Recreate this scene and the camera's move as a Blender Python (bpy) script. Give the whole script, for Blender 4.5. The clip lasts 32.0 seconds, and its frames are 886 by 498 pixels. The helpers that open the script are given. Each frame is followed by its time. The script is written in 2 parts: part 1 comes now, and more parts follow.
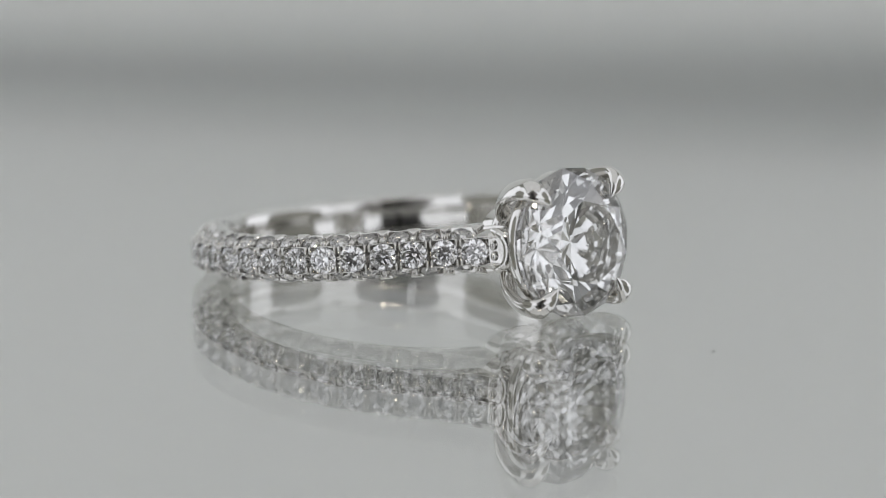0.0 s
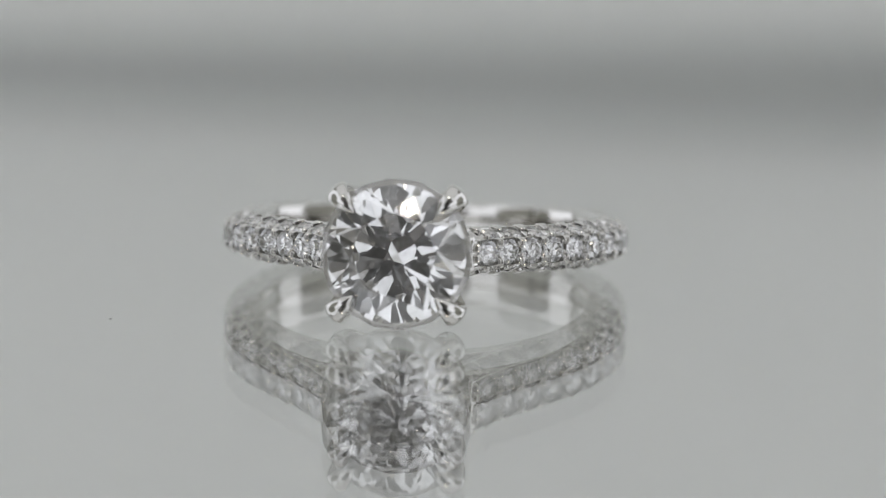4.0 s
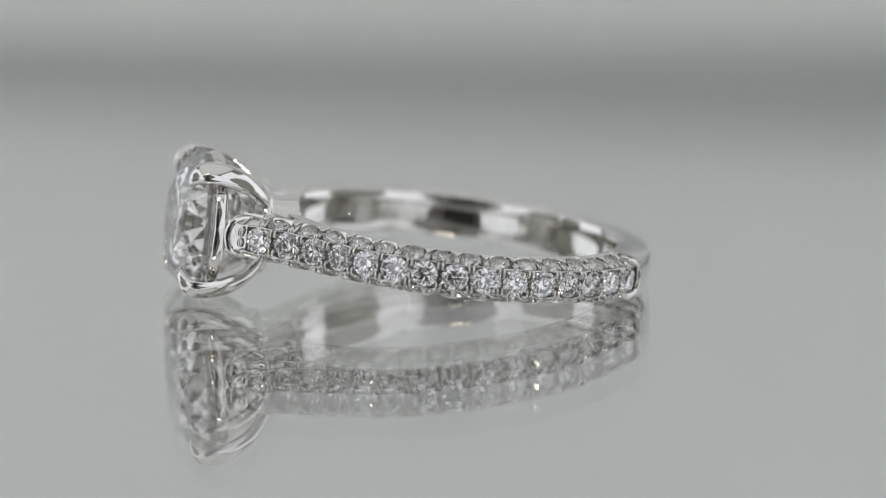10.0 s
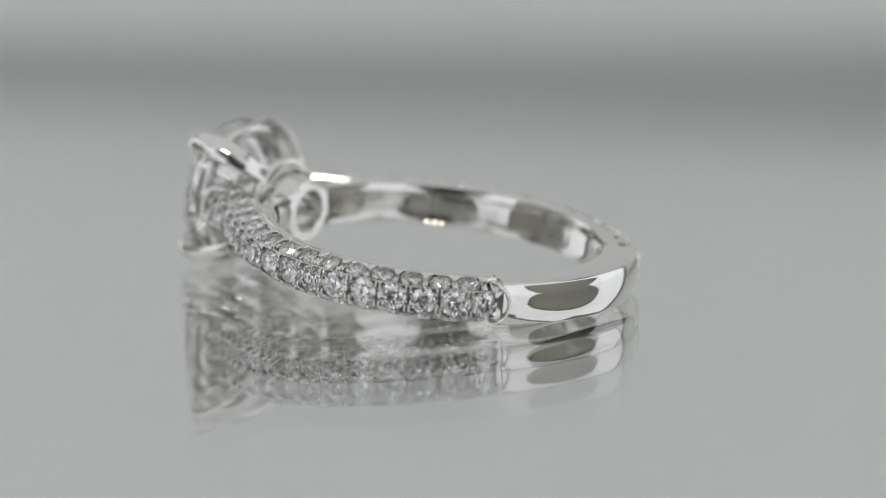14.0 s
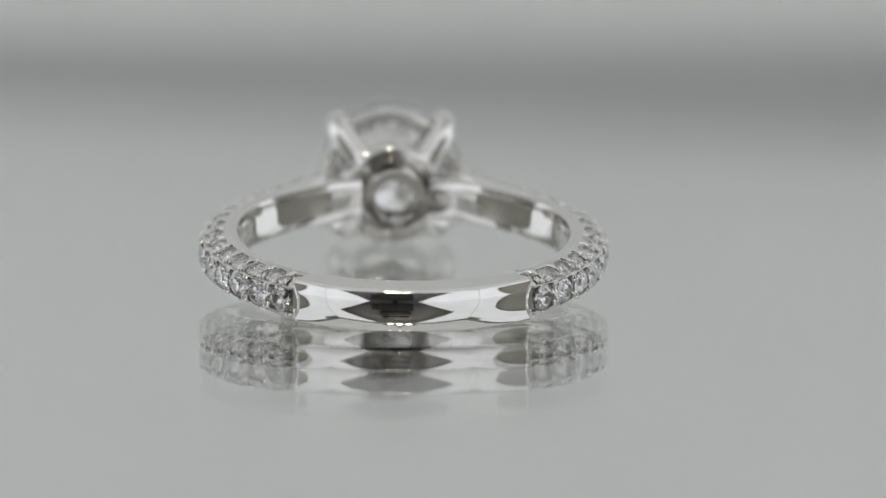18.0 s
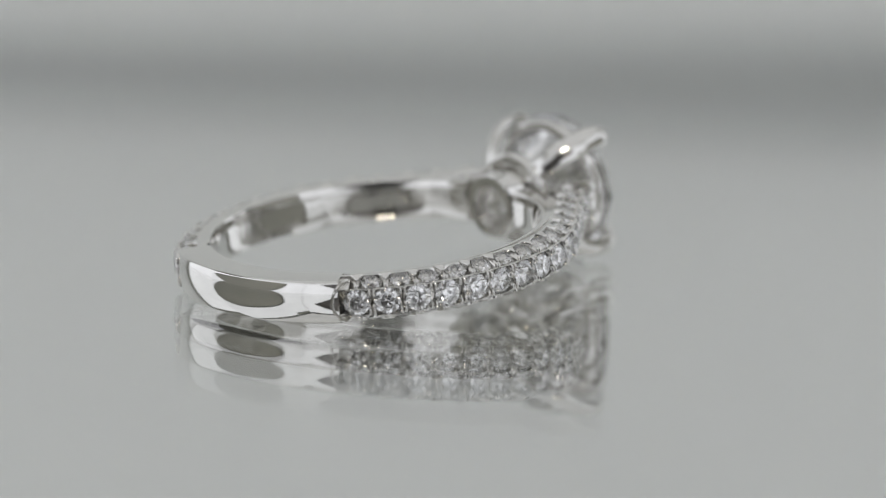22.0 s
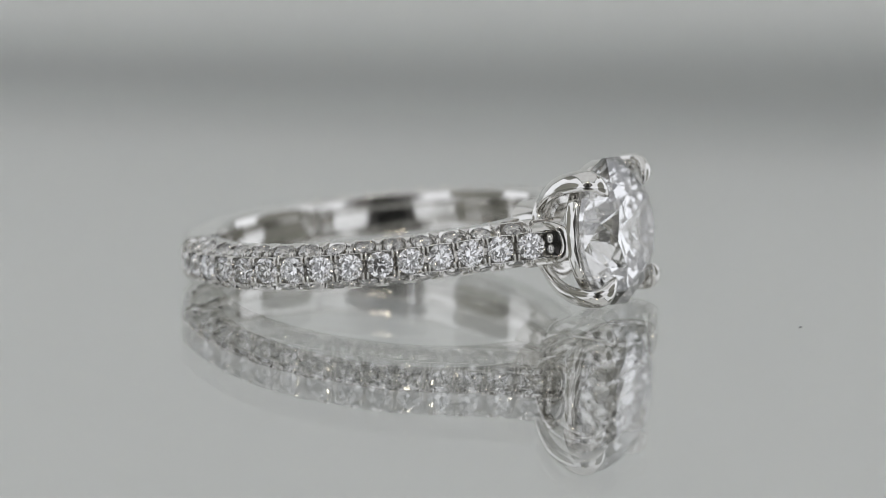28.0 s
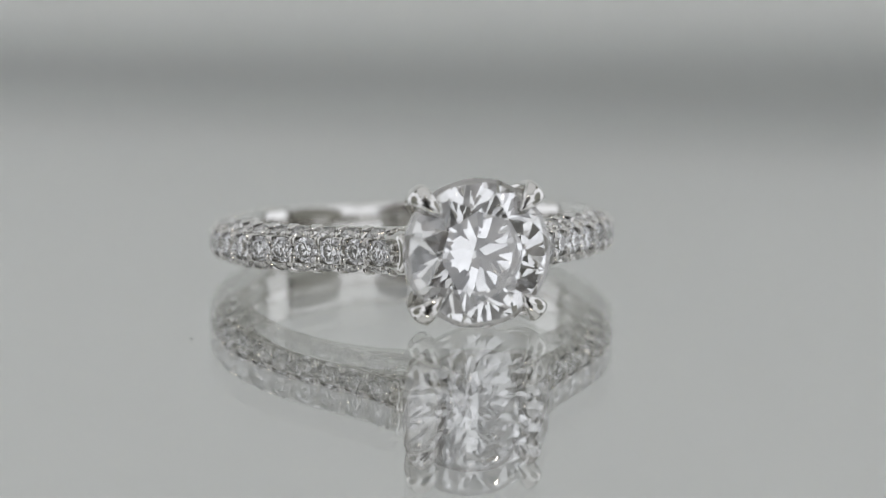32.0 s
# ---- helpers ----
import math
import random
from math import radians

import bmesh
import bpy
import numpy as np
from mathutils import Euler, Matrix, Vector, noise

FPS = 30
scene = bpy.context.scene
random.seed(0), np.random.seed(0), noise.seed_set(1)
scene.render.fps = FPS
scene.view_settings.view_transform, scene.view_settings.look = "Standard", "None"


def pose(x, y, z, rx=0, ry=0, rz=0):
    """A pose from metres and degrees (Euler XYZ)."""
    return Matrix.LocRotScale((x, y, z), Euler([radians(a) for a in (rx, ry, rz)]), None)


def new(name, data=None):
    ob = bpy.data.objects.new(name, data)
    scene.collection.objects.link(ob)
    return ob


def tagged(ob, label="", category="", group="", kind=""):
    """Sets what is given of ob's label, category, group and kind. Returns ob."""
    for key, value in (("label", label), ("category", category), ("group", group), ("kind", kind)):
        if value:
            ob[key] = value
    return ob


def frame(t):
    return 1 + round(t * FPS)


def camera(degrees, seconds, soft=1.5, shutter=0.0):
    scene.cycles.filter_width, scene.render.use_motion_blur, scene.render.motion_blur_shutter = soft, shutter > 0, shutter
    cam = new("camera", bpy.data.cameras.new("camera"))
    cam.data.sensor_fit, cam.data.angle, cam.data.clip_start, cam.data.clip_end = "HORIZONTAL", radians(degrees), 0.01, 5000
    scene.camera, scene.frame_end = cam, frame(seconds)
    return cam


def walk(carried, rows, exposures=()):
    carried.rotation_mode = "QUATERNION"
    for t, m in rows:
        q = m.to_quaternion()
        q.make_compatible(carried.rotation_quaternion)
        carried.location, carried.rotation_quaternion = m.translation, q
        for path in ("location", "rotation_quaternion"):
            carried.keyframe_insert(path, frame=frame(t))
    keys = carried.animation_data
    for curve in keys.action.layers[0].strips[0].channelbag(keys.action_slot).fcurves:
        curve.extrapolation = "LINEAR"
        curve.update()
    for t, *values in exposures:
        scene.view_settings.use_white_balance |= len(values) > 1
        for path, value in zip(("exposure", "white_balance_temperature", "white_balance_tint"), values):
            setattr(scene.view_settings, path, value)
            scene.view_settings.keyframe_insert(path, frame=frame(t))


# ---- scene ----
import functools

MM = 0.001

# ---- camera: stands still before a slowly turning ring ----
cam = camera(9.0, 32.0, soft=0.95)
EYE = (0.00163, -0.2862, 0.05776)
PITCH = 11.06
STAND = pose(*EYE, 90 - PITCH, 0, 0) @ pose(0, 0, 0, 0, 0, 0.36)
walk(cam, [(0, STAND), (32.0, STAND)])
cam.data.dof.use_dof = True
cam.data.dof.focus_distance = 0.284
cam.data.dof.aperture_fstop = 28

# ---- light: closed photo box, lit by its own panels ----
world = bpy.data.worlds.new("world")
world.use_nodes = True
world.node_tree.nodes["Background"].inputs[0].default_value = (0.5, 0.51, 0.5, 1)
world.node_tree.nodes["Background"].inputs[1].default_value = 0.3
scene.world = world
scene.cycles.max_bounces = 24
scene.cycles.transmission_bounces = 24
scene.cycles.glossy_bounces = 12
scene.cycles.min_light_bounces = 20
CEILING_GLOW, FRONT_GLOW, REAR_GLOW, LED_GLOW = 0.68, 1.07, 1.15, 135.0

# ---- turn of the turntable: seconds, degrees turned clockwise seen from above ----
RATE = 12.161
DRIFT = [(0, 0.0), (2, -0.3), (4, 0.41), (6, 1.54), (8, 0.62), (10, -0.1), (12, -0.73), (14, -1.32), (16, -0.55),
         (18, 0.58), (20, 0.81), (22, 0.76), (24, 0.25), (26, 0.05), (28, 0.01), (30, -0.45), (32, -0.47)]
START = -1.3
RING_AT, RING_HEAD, RING_HEIGHT, RING_TILT = (-0.91, 1.80), -48.3, 2.18, 6.8


def turned(t):
    return START + RATE * t + float(np.interp(t, [d[0] for d in DRIFT], [d[1] for d in DRIFT]))


# ---- materials ----
def material(name, color, rough=0.5, metal=0.0, bump=0.0, scale=60.0, vary=0.08, ior=1.5, grain=0.0):
    m = bpy.data.materials.new(name)
    m.use_nodes = True
    nt = m.node_tree
    bsdf = nt.nodes["Principled BSDF"]
    bsdf.inputs["Metallic"].default_value = metal
    bsdf.inputs["IOR"].default_value = ior
    coords = nt.nodes.new("ShaderNodeTexCoord")
    big, small = nt.nodes.new("ShaderNodeTexNoise"), nt.nodes.new("ShaderNodeTexNoise")
    big.inputs["Scale"].default_value, small.inputs["Scale"].default_value = scale, scale * 14
    big.inputs["Detail"].default_value = small.inputs["Detail"].default_value = 5
    for n in (big, small):
        nt.links.new(coords.outputs["Object"], n.inputs["Vector"])
    blend = nt.nodes.new("ShaderNodeMixRGB")
    blend.inputs[0].default_value = 0.4
    nt.links.new(big.outputs["Fac"], blend.inputs[1])
    nt.links.new(small.outputs["Fac"], blend.inputs[2])
    ramp = nt.nodes.new("ShaderNodeMapRange")
    ramp.inputs[1].default_value, ramp.inputs[2].default_value = 0.3, 0.7
    ramp.inputs[3].default_value, ramp.inputs[4].default_value = 1 - vary, 1 + vary
    nt.links.new(blend.outputs[0], ramp.inputs[0])
    tint = nt.nodes.new("ShaderNodeVectorMath")
    tint.operation = "SCALE"
    tint.inputs[0].default_value = color
    nt.links.new(ramp.outputs[0], tint.inputs["Scale"])
    nt.links.new(tint.outputs[0], bsdf.inputs["Base Color"])
    worn = nt.nodes.new("ShaderNodeMapRange")
    worn.inputs[1].default_value, worn.inputs[2].default_value = 0.3, 0.7
    worn.inputs[3].default_value, worn.inputs[4].default_value = max(rough - grain, 0.0), rough + grain
    nt.links.new(small.outputs["Fac"], worn.inputs[0])
    nt.links.new(worn.outputs[0], bsdf.inputs["Roughness"])
    if bump:
        b = nt.nodes.new("ShaderNodeBump")
        b.inputs["Strength"].default_value, b.inputs["Distance"].default_value = bump, 0.00005
        nt.links.new(small.outputs["Fac"], b.inputs["Height"])
        nt.links.new(b.outputs[0], bsdf.inputs["Normal"])
    return m


def glow(name, color, strength, stripes=0.0):
    m = bpy.data.materials.new(name)
    m.use_nodes = True
    nt = m.node_tree
    nt.nodes.remove(nt.nodes["Principled BSDF"])
    e = nt.nodes.new("ShaderNodeEmission")
    e.inputs[0].default_value = (*color, 1)
    e.inputs[1].default_value = strength
    if stripes:
        coords, noise_tex = nt.nodes.new("ShaderNodeTexCoord"), nt.nodes.new("ShaderNodeTexNoise")
        noise_tex.inputs["Scale"].default_value = 9
        nt.links.new(coords.outputs["Object"], noise_tex.inputs["Vector"])
        r = nt.nodes.new("ShaderNodeMapRange")
        r.inputs[1].default_value, r.inputs[2].default_value = 0.3, 0.7
        r.inputs[3].default_value, r.inputs[4].default_value = strength * (1 - stripes), strength * (1 + stripes)
        nt.links.new(noise_tex.outputs["Fac"], r.inputs[0])
        nt.links.new(r.outputs[0], e.inputs[1])
    nt.links.new(e.outputs[0], nt.nodes["Material Output"].inputs[0])
    return m


def clear(name, color, ior, rough=0.0):
    m = bpy.data.materials.new(name)
    m.use_nodes = True
    nt = m.node_tree
    nt.nodes.remove(nt.nodes["Principled BSDF"])
    g = nt.nodes.new("ShaderNodeBsdfGlass")
    g.inputs["Color"].default_value = (*color, 1)
    g.inputs["Roughness"].default_value = rough
    g.inputs["IOR"].default_value = ior
    nt.links.new(g.outputs[0], nt.nodes["Material Output"].inputs[0])
    return m


GOLD = material("white_gold", (0.72, 0.709, 0.685), 0.02, 1.0, 0.02, 900, 0.02, grain=0.012)
DIAMOND = clear("diamond", (0.991, 0.991, 0.991), 2.417)
MELEE = clear("small_diamond", (0.983, 0.983, 0.983), 2.417)
GLASS = clear("plate_glass", (0.995, 0.995, 0.992), 1.52)
PLATTER = material("platter_paint", (0.74, 0.755, 0.745), 0.6, 0, 0.1, 30, 0.02)
BOX_FLOOR = material("box_floor", (0.66, 0.675, 0.67), 0.9, 0, 0.2, 12, 0.03)
SILVER = material("mirror_silver", (0.83, 0.832, 0.822), 0.0, 1.0, 0, 20, 0.01)
BOX_STRIP = material("strip_grey", (0.46, 0.474, 0.469), 0.9, 0, 0.2, 12, 0.05)
BOX_WHITE = material("box_cloth", (0.785, 0.800, 0.793), 0.9, 0, 0.2, 12, 0.03)
BOX_GREY = material("side_cloth", (0.375, 0.375, 0.342), 0.9, 0, 0.2, 12, 0.06)
BOX_DARK = material("front_cloth", (0.22, 0.215, 0.22), 0.9, 0, 0.2, 12, 0.1)
BLACK = material("black_plastic", (0.01, 0.01, 0.01), 0.5, 0, 0.2, 40, 0.1)
ALU = material("panel_frame", (0.6, 0.6, 0.6), 0.4, 1.0, 0.1, 40, 0.05)
EDGE = material("ground_edge", (0.42, 0.43, 0.42), 0.8, 0, 0.2, 60, 0.1)
DUST = material("dust", (0.10, 0.10, 0.10), 0.9, 0, 0, 900, 0.1)
CEILING_LIGHT = glow("ceiling_diffuser", (0.98, 0.99, 1.0), CEILING_GLOW, 0.08)
FRONT_LIGHT = glow("front_diffuser", (0.95, 0.97, 1.02), FRONT_GLOW, 0.06)
REAR_LIGHT = glow("rear_diffuser", (0.95, 0.97, 1.02), REAR_GLOW, 0.06)
LED_LIGHT = glow("led_bulb", (1, 0.92, 0.76), LED_GLOW)


# ---- mesh helpers ----
def mesh_of(name, bm, smooth=True, sharp=35):
    bmesh.ops.recalc_face_normals(bm, faces=bm.faces)
    me = bpy.data.meshes.new(name)
    for f in bm.faces:
        f.smooth = smooth
    if smooth:
        for e in bm.edges:
            if len(e.link_faces) == 2 and e.calc_face_angle(0) > radians(sharp):
                e.smooth = False
    bm.to_mesh(me)
    bm.free()
    return me


def part(name, data, mat, parent, label="", m=None):
    if isinstance(data, bmesh.types.BMesh):
        data = mesh_of(name, data)
    if not data.materials:
        data.materials.append(mat)
    ob = new(name, data)
    ob.parent = parent
    if m is not None:
        ob.matrix_basis = m
    if label:
        ob["label"] = label
    return ob


def box(x0, y0, z0, x1, y1, z1, bevel=0.0):
    bm = bmesh.new()
    bmesh.ops.create_cube(bm, size=1)
    for v in bm.verts:
        v.co = Vector(((x0 + x1) / 2 + v.co.x * (x1 - x0), (y0 + y1) / 2 + v.co.y * (y1 - y0), (z0 + z1) / 2 + v.co.z * (z1 - z0)))
    if bevel:
        bmesh.ops.bevel(bm, geom=bm.edges[:], offset=bevel, segments=3, affect="EDGES", profile=0.5)
    return bm


def lathe(profile, steps=96, closed=True):
    """Turns (radius, height) pairs round z."""
    bm = bmesh.new()
    rings = [[bm.verts.new((r * math.cos(a), r * math.sin(a), z)) for r, z in profile]
             for a in (2 * math.pi * i / steps for i in range(steps))]
    n = len(profile)
    for i in range(steps):
        a, b = rings[i], rings[(i + 1) % steps]
        for j in range(n if closed else n - 1):
            bm.faces.new((a[j], b[j], b[(j + 1) % n], a[(j + 1) % n]))
    return bm


def sweep(stations):
    """Skins closed loops of points, one after another, and caps the ends."""
    bm = bmesh.new()
    loops = [[bm.verts.new(p) for p in loop] for loop in stations]
    n = len(loops[0])
    for a, b in zip(loops, loops[1:]):
        for j in range(n):
            bm.faces.new((a[j], a[(j + 1) % n], b[(j + 1) % n], b[j]))
    bm.faces.new(loops[0][::-1])
    bm.faces.new(loops[-1])
    return bm


def spline(points, steps):
    """Catmull-Rom through the points."""
    pts = [Vector(p) for p in points]
    pts = [2 * pts[0] - pts[1]] + pts + [2 * pts[-1] - pts[-2]]
    out = []
    for i in range(1, len(pts) - 2):
        p0, p1, p2, p3 = pts[i - 1:i + 3]
        for k in range(steps):
            t = k / steps
            out.append(0.5 * (2 * p1 + (p2 - p0) * t + (2 * p0 - 5 * p1 + 4 * p2 - p3) * t * t + (3 * p1 - p0 - 3 * p2 + p3) * t ** 3))
    out.append(pts[-2])
    return out


def tube(points, wide, thick, side, sides=14):
    """A rod of elliptic section along points; side is the direction of its width; wide and thick per point."""
    stations = []
    for i, p in enumerate(points):
        d = (points[min(i + 1, len(points) - 1)] - points[max(i - 1, 0)]).normalized()
        s = (side - d * side.dot(d)).normalized()
        n = d.cross(s)
        stations.append([p + s * wide[i] / 2 * math.cos(a) + n * thick[i] / 2 * math.sin(a)
                         for a in (2 * math.pi * k / sides for k in range(sides))])
    return sweep(stations)


# ---- light box ----
def setting(name, bm, mat, label, category="wall"):
    ob = new(name, mesh_of(name, bm))
    ob.data.materials.append(mat)
    return tagged(ob, label, category, kind="structure")


FLOOR_Z = -0.030
setting("floor", box(-0.50, -0.60, FLOOR_Z - 0.01, 0.50, 0.50, FLOOR_Z), BOX_FLOOR, "plain matt light grey floor of the photo box", "floor")
setting("wall_back", box(-0.34, 0.34, FLOOR_Z, 0.34, 0.36, 0.42), BOX_WHITE, "plain light grey rear wall of the photo box")
# board and strip are added: mirrored in the plate they make its dark band
setting("wall_back_foot", box(-0.34, 0.322, FLOOR_Z, 0.34, 0.339, 0.0375, 0.004), BOX_WHITE, "added low light grey board along the rear wall", "trim")
strip = setting("added_strip", box(-0.085, -0.004, -0.0058, 0.30, 0.004, 0.0058, 0.002), BOX_STRIP, "added grey strip on the rear wall, mirrored as a dark band", "trim")
strip.matrix_basis = pose(0, 0.3345, 0.0425, 0, -2.2, 0)
setting("wall_left", box(-0.36, -0.60, FLOOR_Z, -0.34, 0.36, 0.42), BOX_GREY, "dull grey cloth side wall of the photo box")
setting("wall_right", box(0.34, -0.60, FLOOR_Z, 0.36, 0.36, 0.42), BOX_GREY, "dull grey cloth side wall of the photo box")
setting("wall_front", box(-0.34, -0.44, FLOOR_Z, 0.34, -0.42, 0.42), BOX_DARK, "dark cloth behind the opening of the photo box")
setting("ceiling", box(-0.36, -0.60, 0.42, 0.36, 0.36, 0.44), BOX_WHITE, "white roof of the photo box", "ceiling")


def light_panel(w, h, mat, label, m):
    thing = new("light_panel")
    part("frame", box(-w / 2 - 0.006, -0.012, -h / 2 - 0.006, w / 2 + 0.006, -0.002, h / 2 + 0.006, 0.002), ALU, thing)
    part("diffuser", box(-w / 2, -0.002, -h / 2, w / 2, 0.001, h / 2, 0.0008), mat, thing, "glowing white diffuser")
    thing.matrix_basis = m
    return tagged(thing, label, "light panel", "light panels of the photo box")


def window_panel(sx):
    """A wide light panel on the side wall with an oval opening low in it, through which the wall's cloth shows."""
    thing = new("light_panel")
    y0, y1, z0, z1, cy, cz, ry, rz = -0.245, 0.09, -0.025, 0.385, -0.0775, 0.098, 0.166, 0.116
    n = 72
    inner, outer = [], []
    for k in range(n):
        a = 2 * math.pi * k / n
        c, q = math.cos(a), math.sin(a)
        inner.append((cy + ry * math.copysign(abs(c) ** 0.85, c), cz + rz * math.copysign(abs(q) ** 0.85, q)))
        reach = min(((y1 - cy) if c > 0 else (cy - y0)) / max(abs(c), 1e-6), ((z1 - cz) if q > 0 else (cz - z0)) / max(abs(q), 1e-6))
        outer.append((cy + reach * c, cz + reach * q))
    for name, x0, x1, mat in (("frame", 0.337, 0.327, ALU), ("diffuser", 0.327, 0.3235, FRONT_LIGHT)):
        bm = bmesh.new()
        loops = [[bm.verts.new((sx * x, y, z)) for y, z in ring_of] for ring_of, x in ((inner, x0), (inner, x1), (outer, x1), (outer, x0))]
        for i in range(4):
            for k in range(n):
                bm.faces.new((loops[i][k], loops[i][(k + 1) % n], loops[(i + 1) % 4][(k + 1) % n], loops[(i + 1) % 4][k]))
        part(name, bm, mat, thing, "glowing white diffuser" if name == "diffuser" else "")
    return tagged(thing, "wide white light panel with an oval opening on the side wall", "light panel", "light panels of the photo box")


light_panel(0.62, 0.66, CEILING_LIGHT, "large soft white light panel under the roof", pose(0, -0.02, 0.405, -90, 0, 0))
for sx in (-1, 1):
    light_panel(0.11, 0.36, FRONT_LIGHT, "upright white light panel at the front corner", pose(sx * 0.325, -0.30, 0.16, 0, 0, sx * 90))
    light_panel(0.20, 0.30, REAR_LIGHT, "upright white light panel at the side wall", pose(sx * 0.325, 0.19, 0.128, 0, 0, sx * 90))
    window_panel(sx)
    # front panel cut back to a slanting edge round the opening for the camera
    thing = new("light_panel")
    edge = [(0.085, 0.375), (0.235, 0.175), (0.085, 0.0), (0.085, -0.025), (0.325, -0.025), (0.325, 0.375)]
    for name, y0, y1, mat in (("frame", -0.372, -0.362, ALU), ("diffuser", -0.362, -0.358, FRONT_LIGHT)):
        part(name, sweep([[Vector((sx * x - (0.028 if x < 0.3 else 0), y, z)) for x, z in edge] for y in (y0, y1)]), mat, thing, "glowing white diffuser" if name == "diffuser" else "")
    tagged(thing, "white light panel with a slanting edge beside the camera", "light panel", "light panels of the photo box")

lamp = new("led_lamp")
part("housing", box(-0.052, -0.014, 0.0, 0.052, 0.014, 0.010, 0.003), BLACK, lamp)
part("stem", box(-0.004, -0.004, 0.008, 0.004, 0.004, 0.1035, 0.001), BLACK, lamp)
for k in (-1, 0, 1):
    bm = bmesh.new()
    bmesh.ops.create_icosphere(bm, subdivisions=3, radius=0.0078)
    part("bulb", bm, LED_LIGHT, lamp, "glowing warm white bulb", pose(k * 0.030, 0, -0.005))
lamp.matrix_basis = pose(-0.012, -0.262, 0.30)
tagged(lamp, "small black hanging lamp with three glowing warm bulbs", "lamp")

body = new("photo_camera")
part("casing", box(-0.085, -0.385, 0.02, 0.035, -0.335, 0.115, 0.006), BLACK, body)
part("grip", box(-0.105, -0.380, 0.025, -0.085, -0.340, 0.105, 0.006), BLACK, body)
# the two upper blocks are added to make three dark stripes in reflections
part("upper_block", box(-0.080, -0.385, 0.128, 0.030, -0.340, 0.200, 0.006), BLACK, body)
part("top_block", box(-0.075, -0.385, 0.213, 0.025, -0.340, 0.275, 0.006), BLACK, body)
part("column", box(-0.035, -0.405, FLOOR_Z, -0.015, -0.388, 0.28, 0.003), BLACK, body)
tagged(body, "black camera with added black blocks above it, on a column before dark grey cloth", "camera")

# ---- turntable ----
PLATE = 3.1 * MM
table = new("turntable")
bm = lathe([(0.0002, 0), (0.1252, 0), (0.1258, -0.0006), (0.1258, -PLATE + 0.0003), (0.1255, -PLATE), (0.0002, -PLATE)], 200)
me = mesh_of("glass_plate", bm, smooth=False)
me.materials.append(GLASS)
me.materials.append(SILVER)
me.materials.append(EDGE)
for f in me.polygons:
    if f.center.z < -PLATE + 0.00001:
        f.material_index = 1
    elif math.hypot(f.center.x, f.center.y) > 0.1253:
        f.material_index = 2
part("glass_plate", me, GLASS, table, "thick round plate of mirror glass").visible_shadow = False
part("backing", lathe([(0.0002, -PLATE - 0.00005), (0.1250, -PLATE - 0.00005), (0.1250, -PLATE - 0.0003), (0.0002, -PLATE - 0.0003)], 160), BLACK, table, "dark painted mirror backing")
part("platter", lathe([(0.0002, -PLATE - 0.0003), (0.1225, -PLATE - 0.0003), (0.1235, -PLATE - 0.0014), (0.1235, -0.014), (0.0002, -0.014)], 128), PLATTER, table, "matt light grey platter")
part("base", lathe([(0.0002, -0.014), (0.075, -0.014), (0.08, FLOOR_Z), (0.0002, FLOOR_Z)], 96), PLATTER, table)
tagged(table, "turntable with a thick round mirror glass top", "turntable")
rng = random.Random(4)
for ax, ay, size in ((0.0145, -0.0168, 0.13), (-0.0030, -0.0176, 0.09), (0.0127, 0.0354, 0.05)):
    bm = bmesh.new()
    bmesh.ops.create_icosphere(bm, subdivisions=1, radius=size * MM)
    for v in bm.verts:
        v.co *= rng.uniform(0.6, 1.2)
        v.co.z = abs(v.co.z) * 0.5
    part("dust_speck", bm, DUST, table, "dark speck of dust", pose(ax, ay, 0, 0, 0, rng.uniform(0, 360)))

# ---- ring ----
ring = new("diamond_ring")
tagged(ring, "white gold diamond ring with pave band lying on mirror glass", "ring")
LIE = pose(0, 0, RING_HEIGHT * MM, 0, -RING_TILT, 0)
IN_R, OUT_R = 8.45, 10.45


def brilliant(girdle=0.03):
    """A round brilliant of diameter 1: table up, its girdle at z = 0."""
    bm = bmesh.new()
    low, g, slope = -0.431 - girdle / 2, girdle / 2, math.tan(radians(34.5))

    def ringv(n, r, z, off):
        return [bm.verts.new((r * math.cos(2 * math.pi * (i + off) / n), r * math.sin(2 * math.pi * (i + off) / n), z)) for i in range(n)]
    tab = ringv(8, 0.285, g + 0.215 * slope, 0)
    star = ringv(8, 0.405, g + (0.5 - 0.405 * math.cos(math.pi / 8)) * slope, 0.5)
    up = ringv(16, 0.5, g, 0)
    dn = ringv(16, 0.5, -g, 0)
    pav = ringv(8, 0.115, low + 0.862 * 0.115 * math.cos(math.pi / 8), 0.5)
    culet = bm.verts.new((0, 0, low))
    bm.faces.new(tab)
    for i in range(8):
        j = (i + 1) % 8
        bm.faces.new((tab[i], star[i], tab[j]))
        bm.faces.new((tab[i], star[i - 1], up[2 * i], star[i]))
        bm.faces.new((star[i], up[2 * i], up[2 * i + 1]))
        bm.faces.new((star[i], up[2 * i + 1], up[(2 * i + 2) % 16]))
        bm.faces.new((dn[2 * i], pav[i], dn[2 * i + 1]))
        bm.faces.new((dn[2 * i + 1], pav[i], dn[(2 * i + 2) % 16]))
        bm.faces.new((dn[2 * i], pav[i - 1], culet, pav[i]))
    for i in range(16):
        j = (i + 1) % 16
        bm.faces.new((up[i], dn[i], dn[j], up[j]))
    return bm


STONE = mesh_of("stone", brilliant(), smooth=False)
STONE.materials.append(DIAMOND)
PAVE = mesh_of("pave_stone", brilliant(0.04), smooth=False)
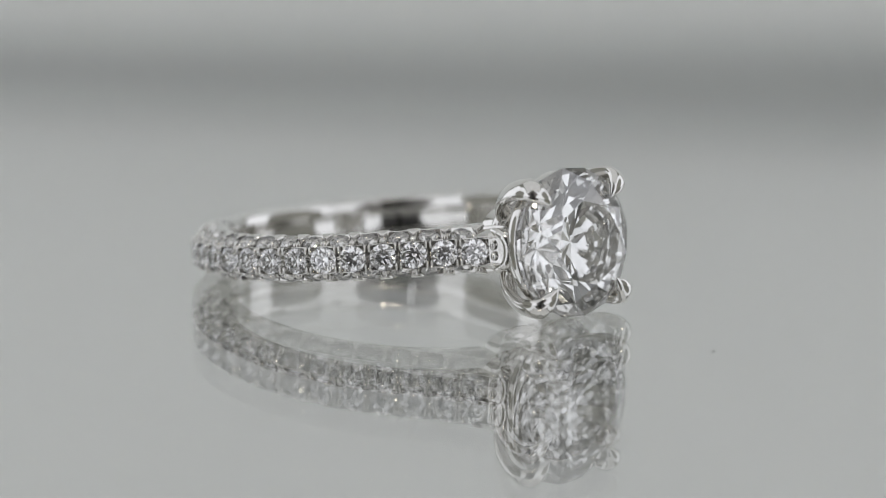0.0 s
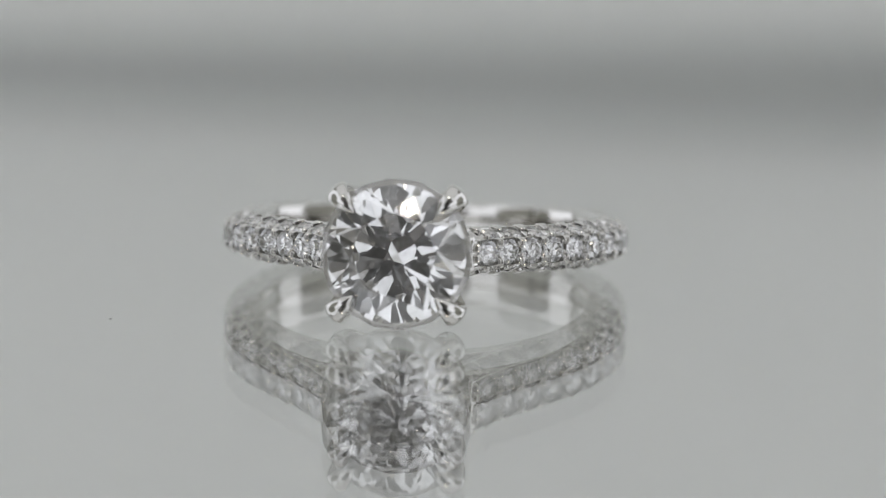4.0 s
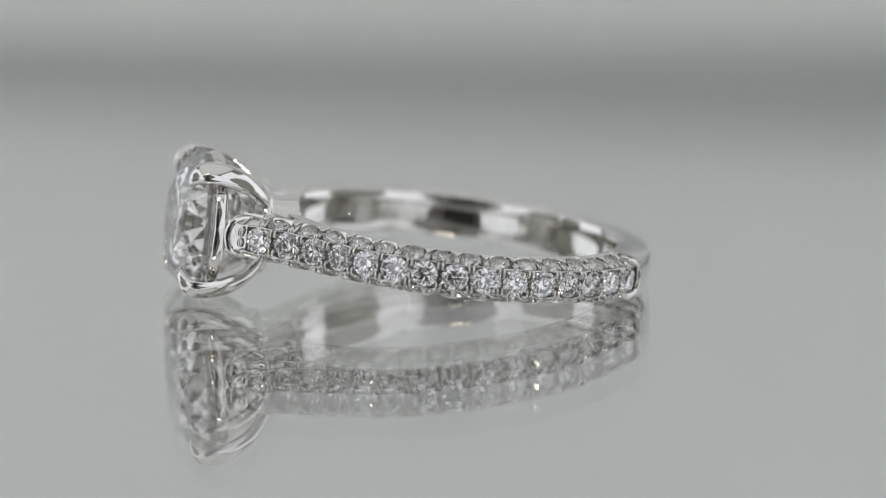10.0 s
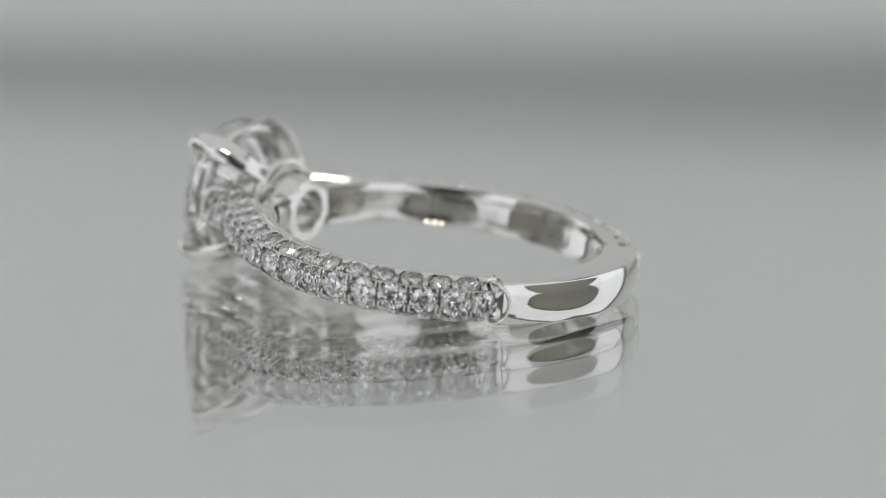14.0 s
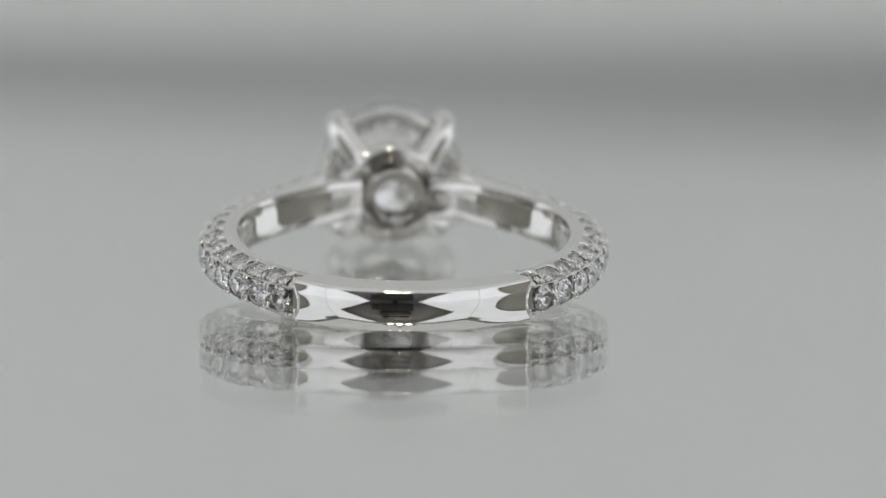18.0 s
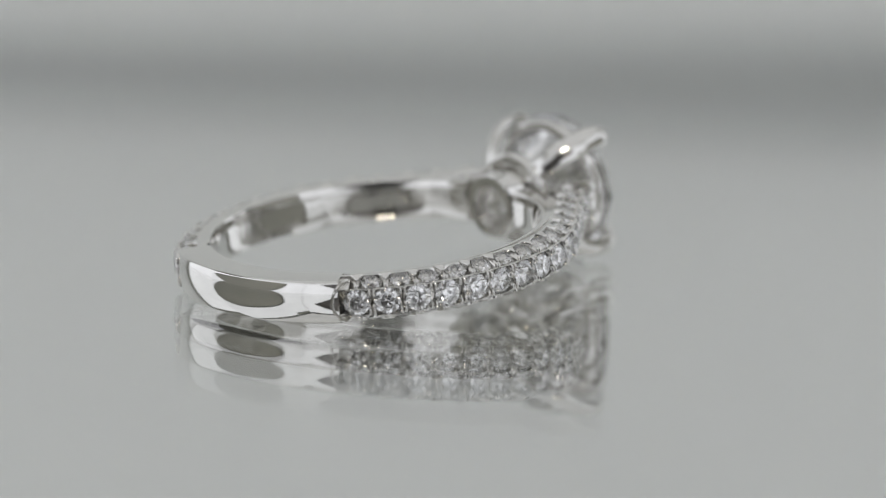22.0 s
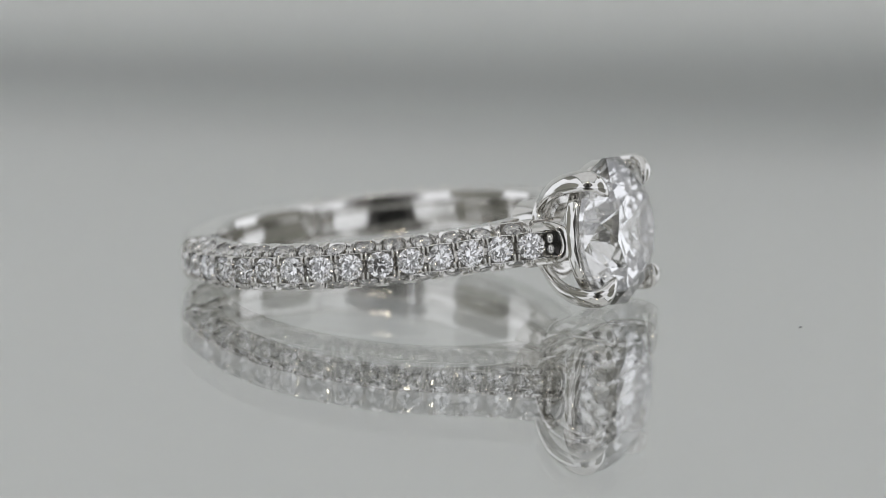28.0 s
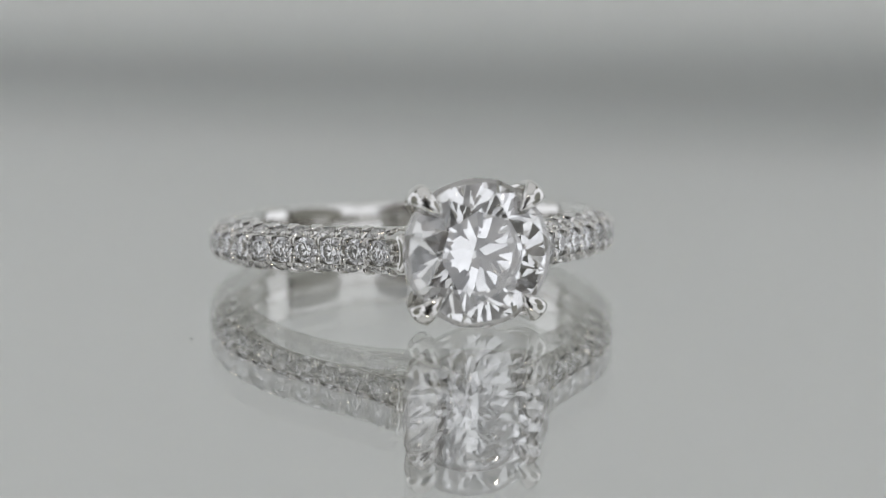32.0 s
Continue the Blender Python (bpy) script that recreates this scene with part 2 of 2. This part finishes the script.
PAVE.materials.append(MELEE)

# centre line of the stones along one shoulder: arm out of the head, then round the band
arm = spline([(12.05, 3.72, 0), (10.94, 4.42, 0), (9.65, 5.28, 0), (8.52, 6.30, 0), (7.33, 7.31, 0)], 16)
arc = [Vector((10.35 * math.cos(radians(a)), 10.35 * math.sin(radians(a)), 0)) for a in np.arange(46.0, 145.51, 0.5)]
LINE = arm + arc
RUN = [0.0]
for p, q in zip(LINE, LINE[1:]):
    RUN.append(RUN[-1] + (q - p).length)


def on_line(s):
    """Place and outward normal at the run s along the shoulder."""
    i = min(max(int(np.searchsorted(RUN, s)) - 1, 0), len(LINE) - 2)
    f = (s - RUN[i]) / (RUN[i + 1] - RUN[i])
    a, b = LINE[max(i - 3, 0)], LINE[min(i + 4, len(LINE) - 1)]
    d = (b - a).normalized()
    return LINE[i].lerp(LINE[i + 1], f), Vector((d.y, -d.x, 0)), d


def flip(v, sy):
    return Vector((v.x, v.y * sy, v.z)) * MM


def stand(p, n, d, sy):
    """A pose at p whose z is along n and x along d."""
    n, d = flip(n, sy).normalized(), flip(d, sy).normalized()
    y = n.cross(d).normalized()
    x = y.cross(n)
    m = Matrix((x, y, n)).transposed().to_4x4()
    m.translation = flip(p, sy)
    return m


@functools.cache
def claw_mesh():
    bm = bmesh.new()
    bmesh.ops.create_uvsphere(bm, u_segments=8, v_segments=6, radius=0.5)
    for v in bm.verts:
        v.co.z = v.co.z if v.co.z > 0 else v.co.z * 2.4
    me = mesh_of("claw", bm, sharp=80)
    me.materials.append(GOLD)
    return me


@functools.cache
def peak_mesh():
    """A three-sided metal peak, point towards +y, that holds two stones of the outer row."""
    bm = bmesh.new()
    low = [bm.verts.new(p) for p in ((-0.62, -0.5, -0.9), (0.62, -0.5, -0.9), (0.12, 0.62, -0.9), (-0.12, 0.62, -0.9))]
    top = [bm.verts.new(p) for p in ((-0.50, -0.42, 0.25), (0.50, -0.42, 0.25), (0.08, 0.48, 0.42), (-0.08, 0.48, 0.42))]
    for i in range(4):
        bm.faces.new((low[i], low[(i + 1) % 4], top[(i + 1) % 4], top[i]))
    bm.faces.new(top)
    bm.faces.new(low[::-1])
    bmesh.ops.bevel(bm, geom=[e for e in bm.edges if max(v.co.z for v in e.verts) > 0], offset=0.10, segments=2, affect="EDGES", profile=0.5)
    me = mesh_of("peak", bm, sharp=80)
    me.materials.append(GOLD)
    return me


# section of the shoulder: depth below the stones' line along the normal, and height along the ring's axis
def slim(s):
    """The arm narrows a little towards the back of the band."""
    return 1.03 - 0.03 * s / RUN[-1]


def shoulder_section(depth, wave):
    """wave: 1 beside a stone of the middle row, -1 between two; the rail between the rows bends round the stones."""
    r, h = 0.03 * wave, 0.03 * wave
    fill = min(max((wave - 0.62) / 0.22, 0.0), 1.0)    # bars of metal between the outer stones
    bed = (-0.80 + 0.225 * fill, 0.41 + 0.445 * fill)
    half = [(-0.74, 0.0), (-0.70, 0.10), (-0.20, 0.58), (-0.16, 0.60 + r), (-0.06 + h, 0.62 + r), (0.0 + h, 0.64 + r), (0.0 + h, 0.66 + r), (-0.07 + h, 0.678 + r), (-0.24, 0.670), bed, (-1.02, 1.02), (-1.05, 1.10), (-1.09, 1.125), (-1.26, 1.125), (-1.30, 1.11)]
    # rounded inner edge, then the domed inner wall
    for a in np.linspace(0, 60, 5):
        half.append((-depth + 0.24 - 0.05 * math.sin(radians(a)), 1.03 + 0.05 * math.cos(radians(a))))
    for z in np.linspace(0.93, 0, 8):
        half.append((-depth + COMFORT * z ** 4, z))
    return half + [(n, -z) for n, z in reversed(half[1:])]


STEP = 1.535
FIRST = (Vector((12.05, 3.72, 0)) - Vector((10.94, 4.42, 0))).length + 0.03
PITCH_RUN = (RUN[-1] - FIRST - 1.0) / 14


COMFORT = 0.10    # how far the inner wall rounds off towards its edges


def band_section(inner, outer, half, bulge, round_out, round_in):
    """Section of a band, domed outside and inside, with rounded edges: pairs of radius and height."""
    flat = half - round_out
    pts = [(outer - bulge * z * z, z) for z in np.linspace(-flat, flat, 13)]
    edge, start = outer - bulge * flat * flat, math.degrees(math.atan(2 * bulge * flat))
    for a in np.linspace(start, 90, 7)[1:]:
        pts.append((edge - round_out * (math.cos(radians(start)) - math.cos(radians(a))),
                    flat + round_out * (math.sin(radians(a)) - math.sin(radians(start)))))
    top = pts[-1][1]
    flat_in = top - round_in
    floor_in, start = inner + COMFORT * flat_in ** 4, math.degrees(math.atan(4 * COMFORT * flat_in ** 3))
    for a in np.linspace(90, start, 6):
        pts.append((floor_in + round_in * (math.cos(radians(start)) - math.cos(radians(a))),
                    flat_in + round_in * math.sin(radians(a))))
    for z in np.linspace(flat_in, 0, 13)[1:]:
        pts.append((inner + COMFORT * z ** 4, z))
    return pts + [(r, -z) for r, z in reversed(pts[13:-1])]


SHOULDER = {}
for sy in (-1, 1):
    stations = []
    for s in np.linspace(0.0, RUN[-1], 340):
        p, n, d = on_line(s)
        stations.append([flip(p + n * u + Vector((0, 0, z * slim(s))), sy) for u, z in shoulder_section(1.80, math.cos(2 * math.pi * (s - FIRST) / PITCH_RUN))])
    SHOULDER[sy] = part("shoulder", mesh_of("shoulder", sweep(stations), sharp=32), GOLD, ring, "white gold shoulder cut for three rows of stones", LIE)
    # rounded lip that closes the rows at either end, and the plug within it
    for s, turn, reach, inset in ((0.0, -1, 0.42, 0.42), (RUN[-1], 1, 0.22, 0.50)):
        p, n, d = on_line(s)
        back = -turn * inset
        w0 = slim(s)
        pts = [flip(p + n * (0.06 - 0.70 * abs(k) ** 4) + d * (back + turn * (reach + inset) * math.cos(k * math.pi / 2) ** (0.7 if turn < 0 else 1.0)) + Vector((0, 0, 0.94 * w0 * math.sin(k * math.pi / 2))), sy) for k in np.linspace(-1, 1, 21)]
        lip = 0.44 if turn < 0 else 0.17
        part("end_lip", tube(pts, [lip * MM] * 21, [0.28 * MM] * 21, flip(d, sy).normalized(), 10), GOLD, SHOULDER[sy])
        cap = []
        for k in np.linspace(0, 1, 9):
            w = max(1 - k ** 2.5, 0.02) ** 0.5
            cap.append([flip(p + d * (back * (1.45 if turn < 0 else 0.95) * (1 - k) + turn * (reach + 0.18) * k) + n * (u - (0.14 * (1 - k) if u > -0.06 else 0)) + Vector((0, 0, z * w * w0)), sy) for u, z in
                        ((-0.03, 0), (-0.03, 0.55), (-0.09, 0.70), (-0.5, 0.98), (-1.3, 1.02), (-1.55, 0.85), (-1.55, -0.85), (-1.3, -1.02), (-0.5, -0.98), (-0.09, -0.70), (-0.03, -0.55))])
        part("end_cap", sweep(cap), GOLD, SHOULDER[sy])
        for z in (-1, 1):
            stretch = 0.62 if turn > 0 else 1.3
            loops = []
            for k in np.linspace(0, 1, 6):
                q, m, e = on_line(max(0.0, min(RUN[-1], s - turn * stretch * k)))
                sink = 0.16 * k * k
                loops.append([flip(q + m * (u - sink) + Vector((0, 0, z * h * w0)), sy) for u, h in ((-0.06, 0.68), (-0.30, 0.82), (-1.02, 1.02), (-1.16, 1.02), (-0.80, 0.42), (-0.16, 0.60))])
            part("end_wedge", sweep(loops), GOLD, SHOULDER[sy])
        for z in (-0.26, 0.26):
            for along, w in ((0.85, 0.34),) if turn < 0 else ((1.25, 0.16),):
                part("claw", claw_mesh(), GOLD, SHOULDER[sy], "", stand(p + d * (back * along) + n * -0.02 + Vector((0, 0, z)), n, d, sy) @ Matrix.Diagonal((w * MM, 0.50 * MM, 0.34 * MM, 1)))

# plain polished back of the band
stations = []
for a in np.arange(145.0, 215.1, 1.0):
    c, s = math.cos(radians(a)), math.sin(radians(a))
    prof = band_section(IN_R, OUT_R, 1.21, 0.19, 0.25, 0.07)
    stations.append([Vector((r * c, r * s, z)) * MM for r, z in prof])
part("band", mesh_of("band", sweep(stations), sharp=50), GOLD, ring, "plain polished white gold back of the band", LIE)
# smooth inner lining of the band, out to the collar under the stone
for sy in (-1, 1):
    stations = []
    for a in np.arange(12.0, 142.6, 2.2):
        c, s = math.cos(radians(a)), math.sin(radians(a))
        prof = band_section(IN_R, IN_R + 0.80, 1.08, 0.0, 0.05, 0.07)
        stations.append([flip(Vector((r * c, r * s, z)), sy) for r, z in prof])
    part("lining", mesh_of("lining", sweep(stations), sharp=50), GOLD, ring, "smooth polished inner wall", LIE)


rng = random.Random(7)
LEAN = radians(61)
for sy in (-1, 1):
    for i in range(15):
        s = FIRST + i * PITCH_RUN
        p, n, d = on_line(s)
        spin = pose(0, 0, 0, rng.uniform(-4.5, 4.5), rng.uniform(-4.5, 4.5), rng.uniform(0, 45))
        size = 1.34 * slim(s) ** 0.6 * MM
        part("pave_stone", PAVE, MELEE, SHOULDER[sy], "", stand(p + n * -0.06, n, d, sy) @ spin @ Matrix.Diagonal((size, size, size, 1)))
        for z in (-1, 1):
            # outer rows, set half a step on
            if i < 14:
                q, m, e = on_line(s + STEP / 2)
                tilt = (m * math.cos(LEAN) + Vector((0, 0, z * math.sin(LEAN)))).normalized()
                spin = pose(0, 0, 0, rng.uniform(-9, 9), rng.uniform(-9, 9), rng.uniform(0, 45))
                size = rng.uniform(1.03, 1.08) * slim(s) ** 0.6 * MM
                part("pave_stone", PAVE, MELEE, SHOULDER[sy], "", stand(q + m * -0.655 + Vector((0, 0, z * 0.825 * slim(s))), tilt, e, sy) @ spin @ Matrix.Diagonal((size, size, size, 1)))
                for k in (-0.11, 0.11):
                    q, m, e = on_line(s + STEP / 2 + k)
                    part("claw", claw_mesh(), GOLD, SHOULDER[sy], "", stand(q + m * 0.0 + Vector((0, 0, z * 0.47 * slim(s))), m, e, sy) @ Matrix.Diagonal((0.19 * MM, 0.46 * MM, 0.40 * MM, 1)))
            # one peak on the rim and one claw by the rail between two stones of the outer row
            q, m, e = on_line(s)
            tilt = (m * math.cos(LEAN) + Vector((0, 0, z * math.sin(LEAN)))).normalized()
            m_rail = stand(q + m * -0.20 + Vector((0, 0, z * 0.76 * slim(s))), tilt, e, sy)
            m_rim = stand(q + m * -0.93 + Vector((0, 0, z * 0.985 * slim(s))), tilt, e, sy)
            across = m_rim.to_3x3() @ Vector((0, 1, 0))
            towards = flip(m, sy).dot(across)
            part("peak", peak_mesh(), GOLD, SHOULDER[sy], "", m_rim @ pose(0, 0, 0, 0, 0, 0 if towards > 0 else 180) @ Matrix.Diagonal((0.70 * MM, 0.62 * MM, 0.58 * MM, 1)))
            part("claw", claw_mesh(), GOLD, SHOULDER[sy], "", m_rail @ Matrix.Diagonal((0.30 * MM, 0.34 * MM, 0.30 * MM, 1)))


# head: centre stone, four prongs, two rails and the collar, about the ring's x axis
AX = Matrix(((0, 0, 1), (1, 0, 0), (0, 1, 0))).to_4x4()    # turns z to x
GIRDLE, STONE_D = 13.45, 7.62
part("center_stone", STONE, DIAMOND, ring, "large clear round brilliant diamond",
     LIE @ Matrix.Translation((GIRDLE * MM, 0, 0)) @ AX @ pose(0, 0, 0, 0, 0, 6) @ Matrix.Diagonal((STONE_D * MM, STONE_D * MM, STONE_D * MM, 1)))
for k in range(4):
    a = radians(45 + 90 * k)
    out, side = Vector((0, math.cos(a), math.sin(a))), Vector((0, -math.sin(a), math.cos(a)))
    line = spline([(10.0, 1.75, 0), (10.5, 2.65, 0), (11.4, 3.55, 0), (12.4, 4.08, 0), (13.3, 4.27, 0), (13.8, 4.20, 0), (14.10, 3.90, 0), (14.24, 3.42, 0), (14.30, 2.92, 0)], 6)
    pts = [(Vector((q.x, 0, 0)) + out * q.y) * MM for q in line]
    n = len(pts)
    wide = [np.interp(i / (n - 1), [0, 0.3, 0.6, 0.75, 0.85, 0.93, 1], [1.15, 1.35, 1.26, 1.04, 0.82, 0.50, 0.10]) * MM for i in range(n)]
    thick = [np.interp(i / (n - 1), [0, 0.3, 0.6, 0.75, 0.85, 0.93, 1], [0.55, 0.70, 0.70, 0.68, 0.60, 0.42, 0.12]) * MM for i in range(n)]
    part("prong", tube(pts, wide, thick, side, 18), GOLD, ring, "polished claw prong", LIE)


def rail(axial, r, w, h, steps=72):
    prof = []
    for k in range(16):
        c, q = math.cos(2 * math.pi * k / 16), math.sin(2 * math.pi * k / 16)
        prof.append((r + w / 2 * math.copysign(abs(c) ** 0.65, c), h / 2 * math.copysign(abs(q) ** 0.65, q)))
    return lathe([(a * MM, b * MM) for a, b in prof], steps), LIE @ Matrix.Translation((axial * MM, 0, 0)) @ AX


for name, axial, r, w, h in (("gallery_rail", 12.78, 3.38, 0.56, 0.72), ("lower_rail", 10.15, 2.12, 0.72, 0.66)):
    bm, m = rail(axial, r, w, h)
    part(name, bm, GOLD, ring, "", m)


# collar: a short tube with a flat polished end towards the finger
part("collar", lathe([(r * MM, z * MM) for r, z in ((1.10, -0.78), (1.15, -0.84), (1.62, -0.84), (1.70, -0.76), (1.70, 0.6), (1.86, 1.2), (1.86, 1.5), (1.5, 1.5), (1.10, 1.0))], 72),
     GOLD, ring, "short polished collar under the stone", LIE @ Matrix.Translation((9.12 * MM, 0, 0)) @ AX)


# ---- what turns ----
def motions():
    ring_rows, table_rows = [], []
    for i in range(33):
        t = float(i)
        a = radians(-turned(t))
        x, y = RING_AT
        ring_rows.append((t, pose((x * math.cos(a) - y * math.sin(a)) * MM, (x * math.sin(a) + y * math.cos(a)) * MM, 0, 0, 0, RING_HEAD - turned(t))))
        table_rows.append((t, pose(0, 0, 0, 0, 0, -turned(t))))
    walk(ring, ring_rows)
    walk(table, table_rows)


motions()
